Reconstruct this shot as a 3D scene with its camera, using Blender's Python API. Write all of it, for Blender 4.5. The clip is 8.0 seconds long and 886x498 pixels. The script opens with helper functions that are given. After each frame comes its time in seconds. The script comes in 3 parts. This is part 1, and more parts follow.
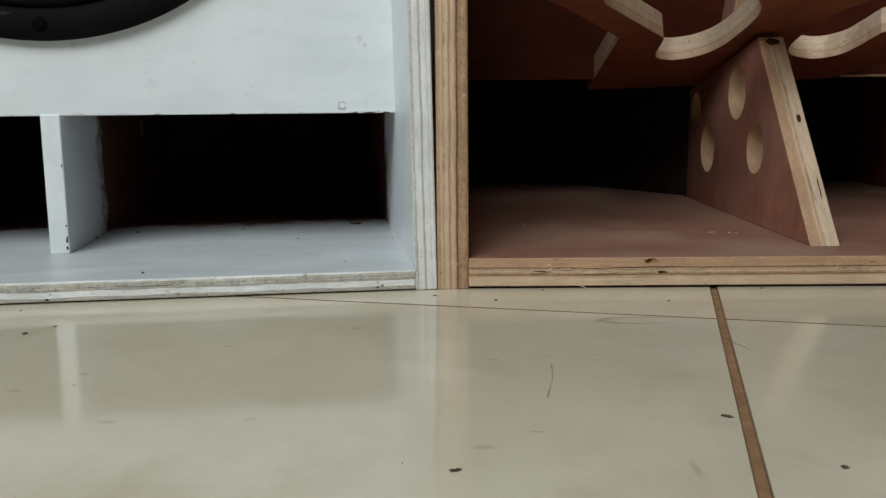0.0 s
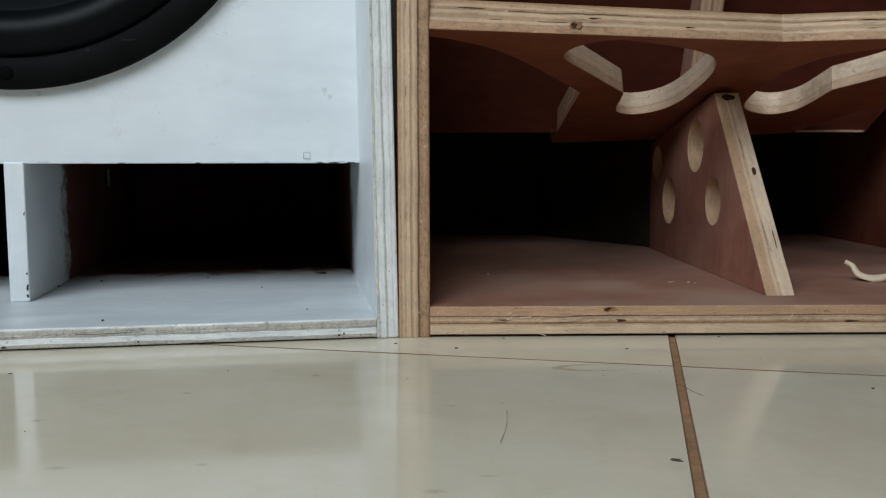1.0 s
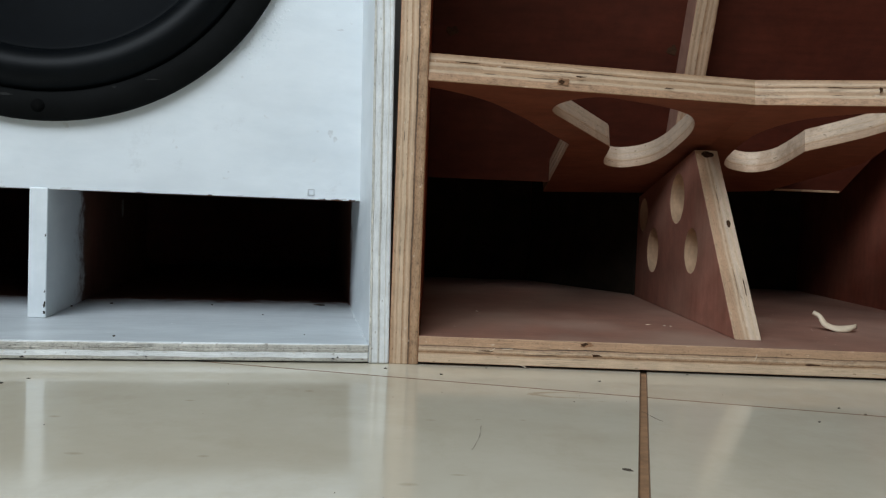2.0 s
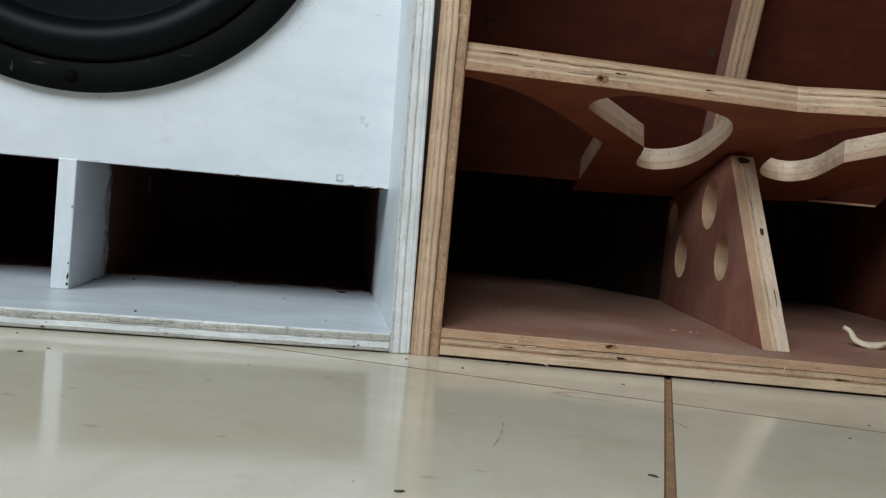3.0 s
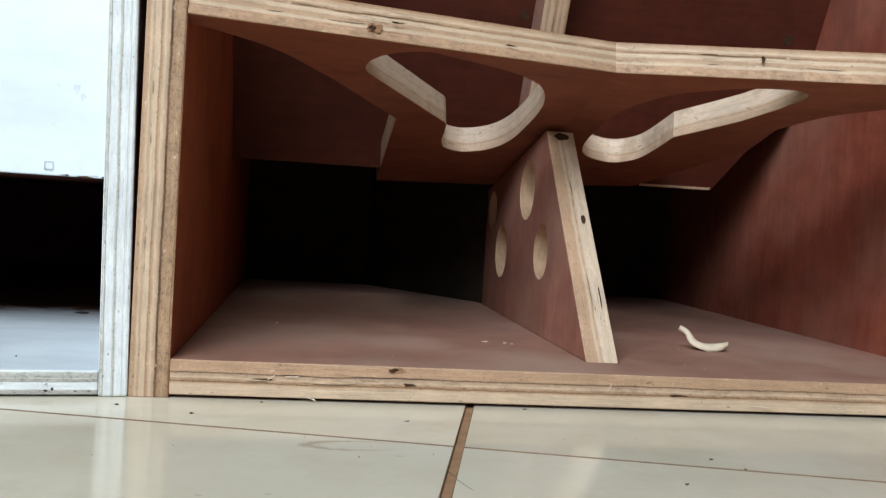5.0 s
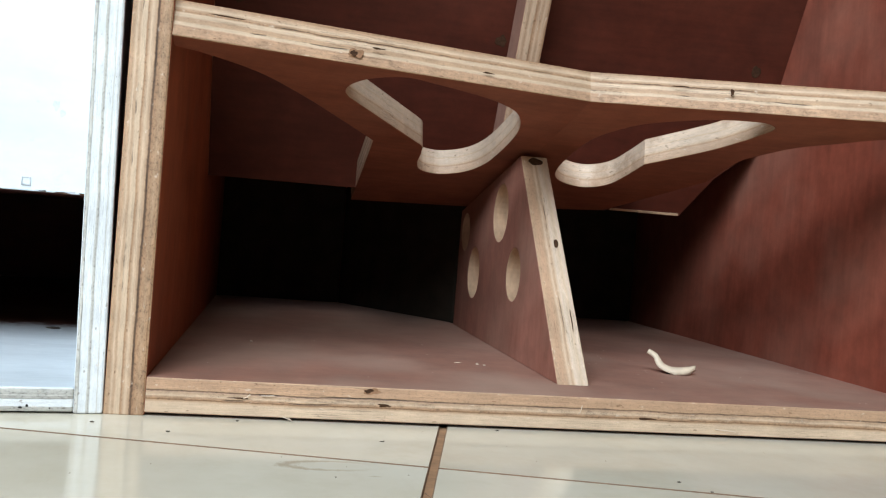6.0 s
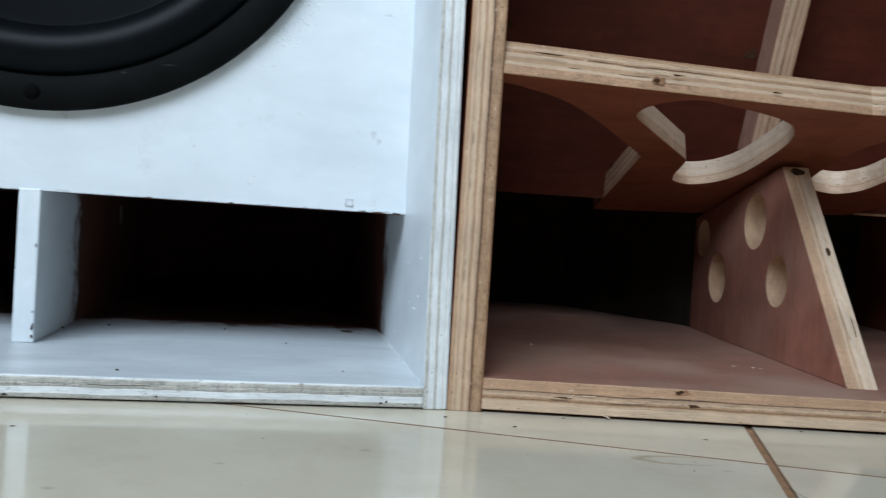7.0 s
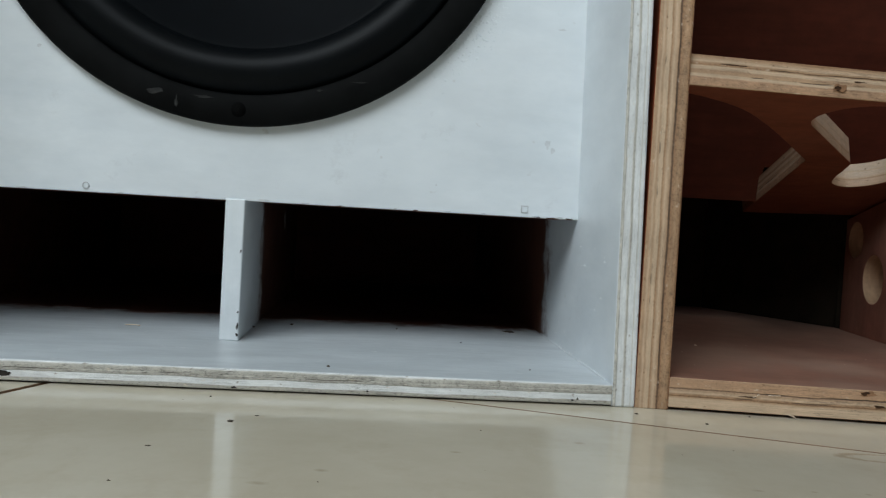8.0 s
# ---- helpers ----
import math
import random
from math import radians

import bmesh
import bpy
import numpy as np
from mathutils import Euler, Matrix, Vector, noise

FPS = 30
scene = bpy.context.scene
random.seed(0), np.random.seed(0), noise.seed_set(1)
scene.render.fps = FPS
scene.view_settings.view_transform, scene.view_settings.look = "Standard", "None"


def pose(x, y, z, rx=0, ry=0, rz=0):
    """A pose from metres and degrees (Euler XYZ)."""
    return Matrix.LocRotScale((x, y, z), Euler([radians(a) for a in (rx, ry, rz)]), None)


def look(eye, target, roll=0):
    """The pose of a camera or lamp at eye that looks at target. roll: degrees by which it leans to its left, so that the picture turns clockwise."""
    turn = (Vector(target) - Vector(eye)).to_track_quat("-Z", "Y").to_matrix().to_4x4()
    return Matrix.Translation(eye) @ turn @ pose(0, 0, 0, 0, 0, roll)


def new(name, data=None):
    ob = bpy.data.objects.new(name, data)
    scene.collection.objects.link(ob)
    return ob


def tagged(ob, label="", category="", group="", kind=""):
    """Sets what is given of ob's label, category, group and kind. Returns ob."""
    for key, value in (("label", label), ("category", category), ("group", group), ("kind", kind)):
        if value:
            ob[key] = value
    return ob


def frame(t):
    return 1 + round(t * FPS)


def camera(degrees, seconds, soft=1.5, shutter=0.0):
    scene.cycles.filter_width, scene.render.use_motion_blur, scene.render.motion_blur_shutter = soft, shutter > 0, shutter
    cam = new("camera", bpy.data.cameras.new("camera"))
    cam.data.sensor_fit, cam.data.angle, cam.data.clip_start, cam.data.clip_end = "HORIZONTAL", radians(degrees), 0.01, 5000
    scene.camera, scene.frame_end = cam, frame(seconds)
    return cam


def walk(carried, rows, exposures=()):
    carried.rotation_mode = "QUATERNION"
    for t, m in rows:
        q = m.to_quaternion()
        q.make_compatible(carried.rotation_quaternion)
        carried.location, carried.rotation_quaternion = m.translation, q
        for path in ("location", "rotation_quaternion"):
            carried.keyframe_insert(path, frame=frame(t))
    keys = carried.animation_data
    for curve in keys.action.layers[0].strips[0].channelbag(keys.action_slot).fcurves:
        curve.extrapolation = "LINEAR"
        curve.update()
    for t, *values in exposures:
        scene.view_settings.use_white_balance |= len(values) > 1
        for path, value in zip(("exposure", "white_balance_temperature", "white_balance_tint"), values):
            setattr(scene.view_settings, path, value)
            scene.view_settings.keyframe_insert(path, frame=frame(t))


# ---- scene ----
cam = camera(52.6, 8.0, soft=1.2, shutter=0.2)
PATH = [
    (0, (0.009, -0.503, 0.105), (-0.013, 1.471, -0.215), -0.5),
    (0.5, (0.023, -0.498, 0.107), (0.046, 1.486, -0.14), -0.5),
    (1, (0.016, -0.508, 0.103), (0.053, 1.481, -0.1), -0.1),
    (1.2, (0.024, -0.516, 0.104), (0.047, 1.476, -0.069), -0.0),
    (2.3, (0.02, -0.553, 0.094), (0.049, 1.445, 0.009), 3.1),
    (2.5, (0.013, -0.552, 0.093), (0.03, 1.445, -0.003), 3.7),
    (3, (0.018, -0.541, 0.094), (0.005, 1.456, -0.01), 5.2),
    (3.5, (0.057, -0.449, 0.09), (0.054, 1.544, -0.075), 5.2),
    (4, (0.076, -0.429, 0.093), (0.089, 1.563, -0.081), 4.6),
    (4.5, (0.081, -0.419, 0.093), (0.305, 1.564, -0.043), 3.8),
    (5, (0.077, -0.419, 0.09), (0.375, 1.558, 0.018), 3.5),
    (5.2, (0.075, -0.425, 0.092), (0.387, 1.55, 0.062), 3.9),
    (6.3, (0.067, -0.426, 0.093), (0.439, 1.539, 0.062), 4.5),
    (6.5, (0.045, -0.435, 0.089), (0.361, 1.54, 0.059), 4.5),
    (6.8, (-0.001, -0.449, 0.094), (0.153, 1.545, 0.046), 4.1),
    (7, (-0.022, -0.458, 0.096), (0.043, 1.54, 0.038), 3.7),
    (7.5, (-0.052, -0.473, 0.091), (-0.119, 1.525, 0.035), 3.3),
    (8, (-0.076, -0.486, 0.096), (-0.207, 1.508, 0.027), 3.3),
]
EXPOSURES = [(0.0, -0.07, 6950, 10), (0.5, -0.05, 6500, 10), (2.5, 0.09, 6350, 10), (3.5, 0.11, 6500, 10), (4.5, 0.50, 6600, 10), (5.0, 0.74, 6230, 10), (6.5, 0.96, 6050, 10), (7.0, 0.34, 5870, 9), (7.5, -0.02, 6450, 9), (8.0, -0.17, 6500, 9)]
walk(cam, [(t, look(eye, target, roll)) for t, eye, target, roll in PATH], EXPOSURES)

# ---- world and light: a dim room, daylight through a high window behind the camera ----
world = bpy.data.worlds.new("sky")
scene.world = world
world.use_nodes = True
wn = world.node_tree
sky = wn.nodes.new("ShaderNodeTexSky")
sky.sky_type, sky.sun_disc = "NISHITA", False
sky.sun_elevation, sky.sun_rotation = radians(40), radians(200)
wn.nodes["Background"].inputs["Strength"].default_value = 0.1
wn.links.new(sky.outputs["Color"], wn.nodes["Background"].inputs["Color"])


def area(name, eye, target, sx, sy, watts, colour):
    data = bpy.data.lights.new(name, "AREA")
    data.shape, data.size, data.size_y, data.energy, data.color = "RECTANGLE", sx, sy, watts, colour
    lamp = new(name, data)
    lamp.matrix_world = look(eye, target)
    return lamp


area("window_daylight", (-0.9, -1.73, 1.82), (-0.3, 0, 0.45), 1.9, 1.25, 56, (0.87, 0.97, 1.04))


# ---- materials ----
def nodes_of(name):
    m = bpy.data.materials.new(name)
    m.use_nodes = True
    n = m.node_tree
    return m, n, n.nodes["Principled BSDF"]


def add(n, kind, **values):
    node = n.nodes.new("ShaderNode" + kind)
    for key, value in values.items():
        node.inputs[key].default_value = value
    return node


def noise_tex(n, vec, scale, detail=4.0, rough=0.55, stretch=None):
    if stretch:
        mp = add(n, "Mapping")
        mp.inputs["Scale"].default_value = stretch
        n.links.new(vec, mp.inputs["Vector"])
        vec = mp.outputs["Vector"]
    t = add(n, "TexNoise", Scale=scale, Detail=detail, Roughness=rough)
    n.links.new(vec, t.inputs["Vector"])
    return t.outputs["Fac"]


def ramp(n, fac, stops, mode="LINEAR"):
    r = add(n, "ValToRGB")
    r.color_ramp.interpolation = mode
    e = r.color_ramp.elements
    while len(e) < len(stops):
        e.new(0.5)
    for el, (p, c) in zip(e, stops):
        el.position, el.color = p, (c, c, c, 1) if isinstance(c, (int, float)) else (*c, 1)
    n.links.new(fac, r.inputs["Fac"])
    return r.outputs["Color"]


def mix(n, fac, a, b, blend="MIX"):
    m = add(n, "Mix")
    m.data_type, m.blend_type = "RGBA", blend
    for sock, v in ((m.inputs[0], fac), (m.inputs[6], a), (m.inputs[7], b)):
        if isinstance(v, (int, float)):
            sock.default_value = v
        elif isinstance(v, tuple):
            sock.default_value = (*v, 1)
        else:
            n.links.new(v, sock)
    return m.outputs[2]


def bump(n, p, height, strength, distance):
    b = add(n, "Bump", Strength=strength, Distance=distance)
    n.links.new(height, b.inputs["Height"])
    n.links.new(b.outputs["Normal"], p.inputs["Normal"])


def coords(n):
    return add(n, "TexCoord").outputs["Object"]


def plain(name, colour, rough, spread=0.15, scale=60, depth=0.0003, metal=0.0, stretch=None, gloss=0.5):
    m, n, p = nodes_of(name)
    p.inputs["Specular IOR Level"].default_value = gloss
    v = coords(n)
    a = noise_tex(n, v, scale, 5, 0.6, stretch)
    b = noise_tex(n, v, scale * 0.13, 3)
    lo = tuple(c * (1 - spread) for c in colour)
    hi = tuple(min(1, c * (1 + spread)) for c in colour)
    c = mix(n, 0.4, ramp(n, a, [(0.3, lo), (0.7, hi)]), ramp(n, b, [(0.3, lo), (0.7, hi)]))
    n.links.new(c, p.inputs["Base Color"])
    p.inputs["Roughness"].default_value, p.inputs["Metallic"].default_value = rough, metal
    bump(n, p, a, 0.4, depth)
    return m


def veneer(name, stretch, dark=(0.14, 0.026, 0.013), light=(0.315, 0.076, 0.039), dust=0.0):
    """Reddish raw plywood face, grain running along the smallest stretch; dust lies on it in patches."""
    m, n, p = nodes_of(name)
    v = coords(n)
    fine = noise_tex(n, v, 160, 6, 0.65, stretch)
    broad = noise_tex(n, v, 16, 5, 0.65, tuple(k ** 0.5 for k in stretch))
    patch = noise_tex(n, v, 9, 3, 0.6)
    mottle = noise_tex(n, v, 48, 5, 0.7)
    c = ramp(n, fine, [(0.25, dark), (0.75, light)])
    c = mix(n, 0.62, c, ramp(n, broad, [(0.3, dark), (0.7, light)]))
    c = mix(n, 1.0, c, ramp(n, mottle, [(0.3, 0.80), (0.7, 1.15)]), "MULTIPLY")
    c = mix(n, ramp(n, patch, [(0.42, 0.0), (0.75, 0.1 + 1.3 * dust)]), c, (0.40, 0.275, 0.20))
    n.links.new(c, p.inputs["Base Color"])
    p.inputs["Specular IOR Level"].default_value = 0.2
    if dust > 0.4:
        p.inputs["Sheen Weight"].default_value, p.inputs["Sheen Roughness"].default_value = 0.13, 0.5
        p.inputs["Sheen Tint"].default_value = (0.8, 0.74, 0.72, 1)
    n.links.new(ramp(n, patch, [(0.3, 0.5), (0.7, 0.72)]), p.inputs["Roughness"])
    bump(n, p, fine, 0.35, 0.0003)
    return m


def ply_edge(name, thick, stops, grain=(0.82, 1.02), torn_at=(0.22, 0.42), cracks=(), rough_band=None, smudged=0.0):
    """Sawn plywood edge: plies one above the other along local z, with pores and saw marks."""
    m, n, p = nodes_of(name)
    v = coords(n)
    sep = add(n, "SeparateXYZ")
    n.links.new(v, sep.inputs[0])
    wob = noise_tex(n, v, 22, 3, 0.5)
    mul = add(n, "Math")
    mul.operation = "MULTIPLY_ADD"
    n.links.new(wob, mul.inputs[0])
    mul.inputs[1].default_value = 0.0022
    n.links.new(sep.outputs["Z"], mul.inputs[2])
    frac = add(n, "Math")
    frac.operation = "DIVIDE"
    sub = add(n, "Math")
    sub.operation = "SUBTRACT"
    n.links.new(mul.outputs[0], sub.inputs[0])
    sub.inputs[1].default_value = 0.0011
    n.links.new(sub.outputs[0], frac.inputs[0])
    frac.inputs[1].default_value = thick
    jag = add(n, "Math")
    jag.operation = "MULTIPLY_ADD"
    n.links.new(noise_tex(n, v, 170, 4, 0.7, (1.0, 1.0, 0.4)), jag.inputs[0])
    jag.inputs[1].default_value = 0.05
    n.links.new(frac.outputs[0], jag.inputs[2])
    plies = ramp(n, jag.outputs[0], [(min(1.0, q + 0.025), k) for q, k in stops])
    streak = noise_tex(n, v, 30, 6, 0.7, (1.0, 1.0, 24.0))
    fibre = noise_tex(n, v, 120, 4, 0.7, (1.0, 1.0, 4.0))
    crack = noise_tex(n, v, 13, 5, 0.65, (1.0, 1.0, 34.0))
    pores = noise_tex(n, v, 620, 4, 0.7, (1.0, 1.0, 1.5))
    torn = noise_tex(n, v, 210, 3, 0.6, (0.8, 0.8, 1.7))
    broad = noise_tex(n, v, 24, 4, 0.6)
    bw = add(n, "RGBToBW")
    n.links.new(plies, bw.inputs[0])
    rough_ply = ramp(n, bw.outputs[0], [(torn_at[0], 1.0), (torn_at[1], 0.12)])
    c = mix(n, 1.0, plies, ramp(n, streak, [(0.28, grain[0]), (0.62, grain[1])]), "MULTIPLY")
    c = mix(n, 1.0, c, ramp(n, fibre, [(0.3, 0.87), (0.65, 1.05)]), "MULTIPLY")
    c = mix(n, rough_ply, c, mix(n, 1.0, c, ramp(n, pores, [(0.34, 0.42), (0.48, 1.06)]), "MULTIPLY"))
    c = mix(n, ramp(n, torn, [(0.665, 0.0), (0.70, 0.75)]), c, mix(n, 1.0, c, (0.42, 0.36, 0.30), "MULTIPLY"))
    c = mix(n, ramp(n, torn, [(0.30, 0.45), (0.36, 0.0)]), c, (0.78, 0.66, 0.52))
    c = mix(n, ramp(n, noise_tex(n, v, 17, 2), [(0.48, 0.0), (0.62, 0.8)]), c, mix(n, 1.0, c, ramp(n, crack, [(0.486, 1.0), (0.498, 0.38), (0.502, 0.38), (0.514, 1.0)]), "MULTIPLY"))
    c = mix(n, 1.0, c, ramp(n, broad, [(0.3, 0.84), (0.7, 1.08)]), "MULTIPLY")
    if smudged:
        c = mix(n, ramp(n, noise_tex(n, v, 46, 4, 0.6), [(0.56, 0.0), (0.68, smudged)]), c, (0.36, 0.22, 0.13))
    height = mix(n, 0.5, streak, torn)
    if rough_band:
        # a ply whose end grain stands across the cut: pitted and dark
        lo, hi = rough_band
        band = ramp(n, jag.outputs[0], [(lo, 0.0), (lo + 0.03, 1.0), (hi, 1.0), (min(1.0, hi + 0.03), 0.0)])
        pits = ramp(n, noise_tex(n, v, 300, 5, 0.75, (0.6, 0.6, 1.0)), [(0.34, 0.66), (0.46, 0.94), (0.62, 1.08)])
        c = mix(n, band, c, mix(n, 1.0, c, pits, "MULTIPLY"))
        height = mix(n, band, height, pits)
    for k, at in enumerate(cracks):
        off = add(n, "Math")
        off.operation = "SUBTRACT"
        n.links.new(jag.outputs[0], off.inputs[0])
        off.inputs[1].default_value = at + 0.025
        dist = add(n, "Math")
        dist.operation = "ABSOLUTE"
        n.links.new(off.outputs[0], dist.inputs[0])
        there = ramp(n, noise_tex(n, v, 15 + 6 * k, 5, 0.7), [(0.49 + 0.04 * k, 0.0), (0.58 + 0.04 * k, 1.0)])
        gape = mix(n, 1.0, ramp(n, dist.outputs[0], [(0.005, 0.9), (0.024, 0.0)]), there, "MULTIPLY")
        c = mix(n, gape, c, (0.055, 0.032, 0.02))
        height = mix(n, gape, height, (0.0, 0.0, 0.0))
    n.links.new(c, p.inputs["Base Color"])
    p.inputs["Roughness"].default_value = 0.62
    bump(n, p, height, 0.7, 0.0009)
    return m


RED = (0.47, 0.295, 0.17)
TAN, PALE, DARK, LINE, PINK = (0.51, 0.325, 0.195), (0.655, 0.48, 0.325), (0.39, 0.22, 0.115), (0.13, 0.068, 0.036), (0.525, 0.32, 0.19)
edge_base = ply_edge("raw_plywood_edge", 0.0165, [(0.0, TAN), (0.03, PALE), (0.30, PALE), (0.36, TAN), (0.40, DARK), (0.47, TAN), (0.50, PALE), (0.60, TAN), (0.645, LINE), (0.67, PINK), (0.95, PINK), (1.0, TAN)], cracks=(0.65, 0.43), rough_band=(0.40, 0.62))
edge_side = ply_edge("raw_plywood_edge_upright", 0.018, [(0.0, DARK), (0.03, TAN), (0.10, TAN), (0.16, PALE), (0.22, TAN), (0.27, PALE), (0.37, PALE), (0.40, DARK), (0.44, TAN), (0.50, PALE), (0.60, TAN), (0.635, LINE), (0.66, LINE), (0.69, DARK), (0.82, RED), (0.96, DARK), (1.0, DARK)], cracks=(0.65, 0.27), rough_band=(0.67, 0.97))
edge_shelf = ply_edge("raw_plywood_edge_shelf", 0.018, [(0.0, DARK), (0.04, PINK), (0.28, PINK), (0.32, PALE), (0.38, PALE), (0.42, TAN), (0.52, TAN), (0.56, PALE), (0.64, PALE), (0.68, DARK), (0.76, TAN), (0.80, PALE), (0.92, TAN), (1.0, DARK)], cracks=(0.70, 0.40), rough_band=(0.03, 0.30))
SAWN = (0.70, 0.545, 0.405)
edge_cut = ply_edge("raw_plywood_cut_out", 0.018, [(0.0, TAN), (0.05, (0.58, 0.40, 0.27)), (0.28, (0.60, 0.42, 0.29)), (0.33, TAN), (0.37, PALE), (0.46, SAWN), (0.62, SAWN), (0.65, PALE), (0.70, SAWN), (0.94, SAWN), (1.0, PALE)], (0.96, 1.0), smudged=0.5)
edge_divider = ply_edge("raw_plywood_edge_divider", 0.018, [(0.0, TAN), (0.10, TAN), (0.20, PINK), (0.34, TAN), (0.42, PALE), (0.50, TAN), (0.56, PALE), (0.62, SAWN), (0.80, PALE), (0.92, SAWN), (1.0, PALE)], (0.9, 1.0), cracks=(0.52,))
edge_raw = ply_edge("raw_plywood_edge_plain", 0.018, [(0.0, TAN), (0.10, PALE), (0.22, TAN), (0.30, PALE), (0.42, PALE), (0.47, DARK), (0.55, TAN), (0.62, PALE), (0.72, TAN), (0.80, PALE), (0.92, TAN), (1.0, DARK)], cracks=(0.48,))
GREY, WHITE, SHADE = (0.47, 0.45, 0.40), (0.84, 0.86, 0.86), (0.68, 0.66, 0.60)
edge_white = ply_edge("painted_plywood_edge", 0.011, [(0.0, SHADE), (0.06, GREY), (0.18, GREY), (0.22, WHITE), (0.50, WHITE), (0.53, GREY), (0.62, GREY), (0.65, SHADE), (0.70, GREY), (0.90, SHADE), (0.94, WHITE), (1.0, WHITE)], (0.88, 1.0), (0.48, 0.74), cracks=(0.64,), rough_band=(0.52, 0.92))
edge_white_up = ply_edge("painted_plywood_edge_upright", 0.012, [(0.0, GREY), (0.13, SHADE), (0.17, WHITE), (0.42, WHITE), (0.45, SHADE), (0.52, GREY), (0.57, WHITE), (0.78, WHITE), (0.81, SHADE), (0.86, WHITE), (1.0, WHITE)], (0.90, 1.0), (0.40, 0.74), rough_band=(0.01, 0.16))
face_x = veneer("meranti_veneer", (0.12, 1.0, 1.0))
face_y = veneer("meranti_veneer_upright", (1.0, 0.12, 1.0), (0.14, 0.030, 0.017), (0.33, 0.092, 0.054), dust=0.12)
face_dusty = veneer("dusty_meranti_veneer", (0.12, 1.0, 1.0), (0.228, 0.096, 0.057), (0.295, 0.133, 0.085), dust=0.5)
face_orange = veneer("orange_meranti_veneer", (1.0, 0.12, 1.0), (0.19, 0.040, 0.014), (0.40, 0.098, 0.037))
face_pale = veneer("pale_meranti_veneer", (1.0, 0.12, 1.0), (0.26, 0.13, 0.09), (0.40, 0.23, 0.17))
face_mid = veneer("mid_meranti_veneer", (1.0, 0.12, 1.0), (0.215, 0.080, 0.053), (0.455, 0.205, 0.145), dust=0.3)
# darker copy of the meranti veneer, with the interior's shade in its colour
face_shaded = veneer("shaded_meranti_veneer", (0.12, 1.0, 1.0), (0.049, 0.0102, 0.0050), (0.112, 0.0265, 0.0135), dust=-0.07)
face_shelf = veneer("sanded_meranti_veneer", (0.12, 1.0, 1.0), (0.15, 0.041, 0.020), (0.345, 0.115, 0.062))
# near-black wood: the shade deep in the chambers is put into the colour
shaded_board = plain("shaded_chamber_wood", (0.030, 0.023, 0.016), 0.85, 0.4, 60, gloss=0.1)
hole_pale = plain("drilled_hole_wood", (0.50, 0.33, 0.20), 0.7, 0.35, 70, 0.0002, stretch=(1, 1, 2.5))


def white_paint(name, border=None, axis="Y", dust=0.0):
    """Brushed white paint; past the border (in metres along the axis) the raw veneer shows, with a ragged edge."""
    m, n, p = nodes_of(name)
    v = coords(n)
    brush = noise_tex(n, v, 34, 6, 0.65, (0.5, 1.0, 1.0))
    blot = noise_tex(n, v, 7, 3)
    speck = noise_tex(n, v, 130, 2, 0.4)
    c = ramp(n, brush, [(0.3, (0.68, 0.73, 0.76)), (0.7, (0.79, 0.83, 0.85))])
    c = mix(n, ramp(n, blot, [(0.38, 0.0), (0.68, 0.8)]), c, (0.66, 0.70, 0.725))
    stroke = noise_tex(n, v, 21, 5, 0.6, (0.35, 1.0, 2.2))
    c = mix(n, 1.0, c, ramp(n, stroke, [(0.32, 0.93), (0.66, 1.05)]), "MULTIPLY")
    c = mix(n, ramp(n, noise_tex(n, v, 26, 6, 0.8), [(0.60, 0.0), (0.72, 0.30)]), c, (0.50, 0.515, 0.53))
    c = mix(n, ramp(n, speck, [(0.74, 0.0), (0.8, 0.35)]), c, (0.45, 0.42, 0.38))
    if dust:
        c = mix(n, ramp(n, noise_tex(n, v, 12, 4, 0.6), [(0.25, dust), (0.75, dust * 0.5)]), c, (0.37, 0.41, 0.43))
        c = mix(n, ramp(n, noise_tex(n, v, 30, 6, 0.75, (0.4, 1.3, 1.0)), [(0.42, 0.0), (0.68, 0.55)]), c, (0.42, 0.45, 0.47))
        c = mix(n, ramp(n, noise_tex(n, v, 75, 5, 0.75), [(0.62, 0.0), (0.70, 0.5)]), c, (0.80, 0.82, 0.83))
    if border is not None:
        sep = add(n, "SeparateXYZ")
        n.links.new(v, sep.inputs[0])
        rag = add(n, "Math")
        rag.operation = "MULTIPLY_ADD"
        n.links.new(noise_tex(n, v, 38, 6, 0.75), rag.inputs[0])
        rag.inputs[1].default_value = 0.10
        n.links.new(sep.outputs[axis], rag.inputs[2])
        raw = ramp(n, noise_tex(n, v, 60, 5), [(0.3, (0.09, 0.038, 0.025)), (0.7, (0.17, 0.075, 0.048))])
        c = mix(n, ramp(n, rag.outputs[0], [(border + 0.036, 0.0), (border + 0.050, 0.45), (border + 0.056, 0.95), (border + 0.066, 1.0)]), c, raw)
    n.links.new(c, p.inputs["Base Color"])
    n.links.new(ramp(n, blot, [(0.3, 0.30), (0.7, 0.5)]), p.inputs["Roughness"])
    bump(n, p, mix(n, 0.5, brush, stroke), 0.6, 0.0009)
    return m


paint_face = white_paint("white_paint")
fresh_paint = plain("fresh_white_paint", (0.86, 0.88, 0.89), 0.35, 0.04, 200)
paint_floor = white_paint("white_paint_slot_floor", 0.224, dust=0.36)


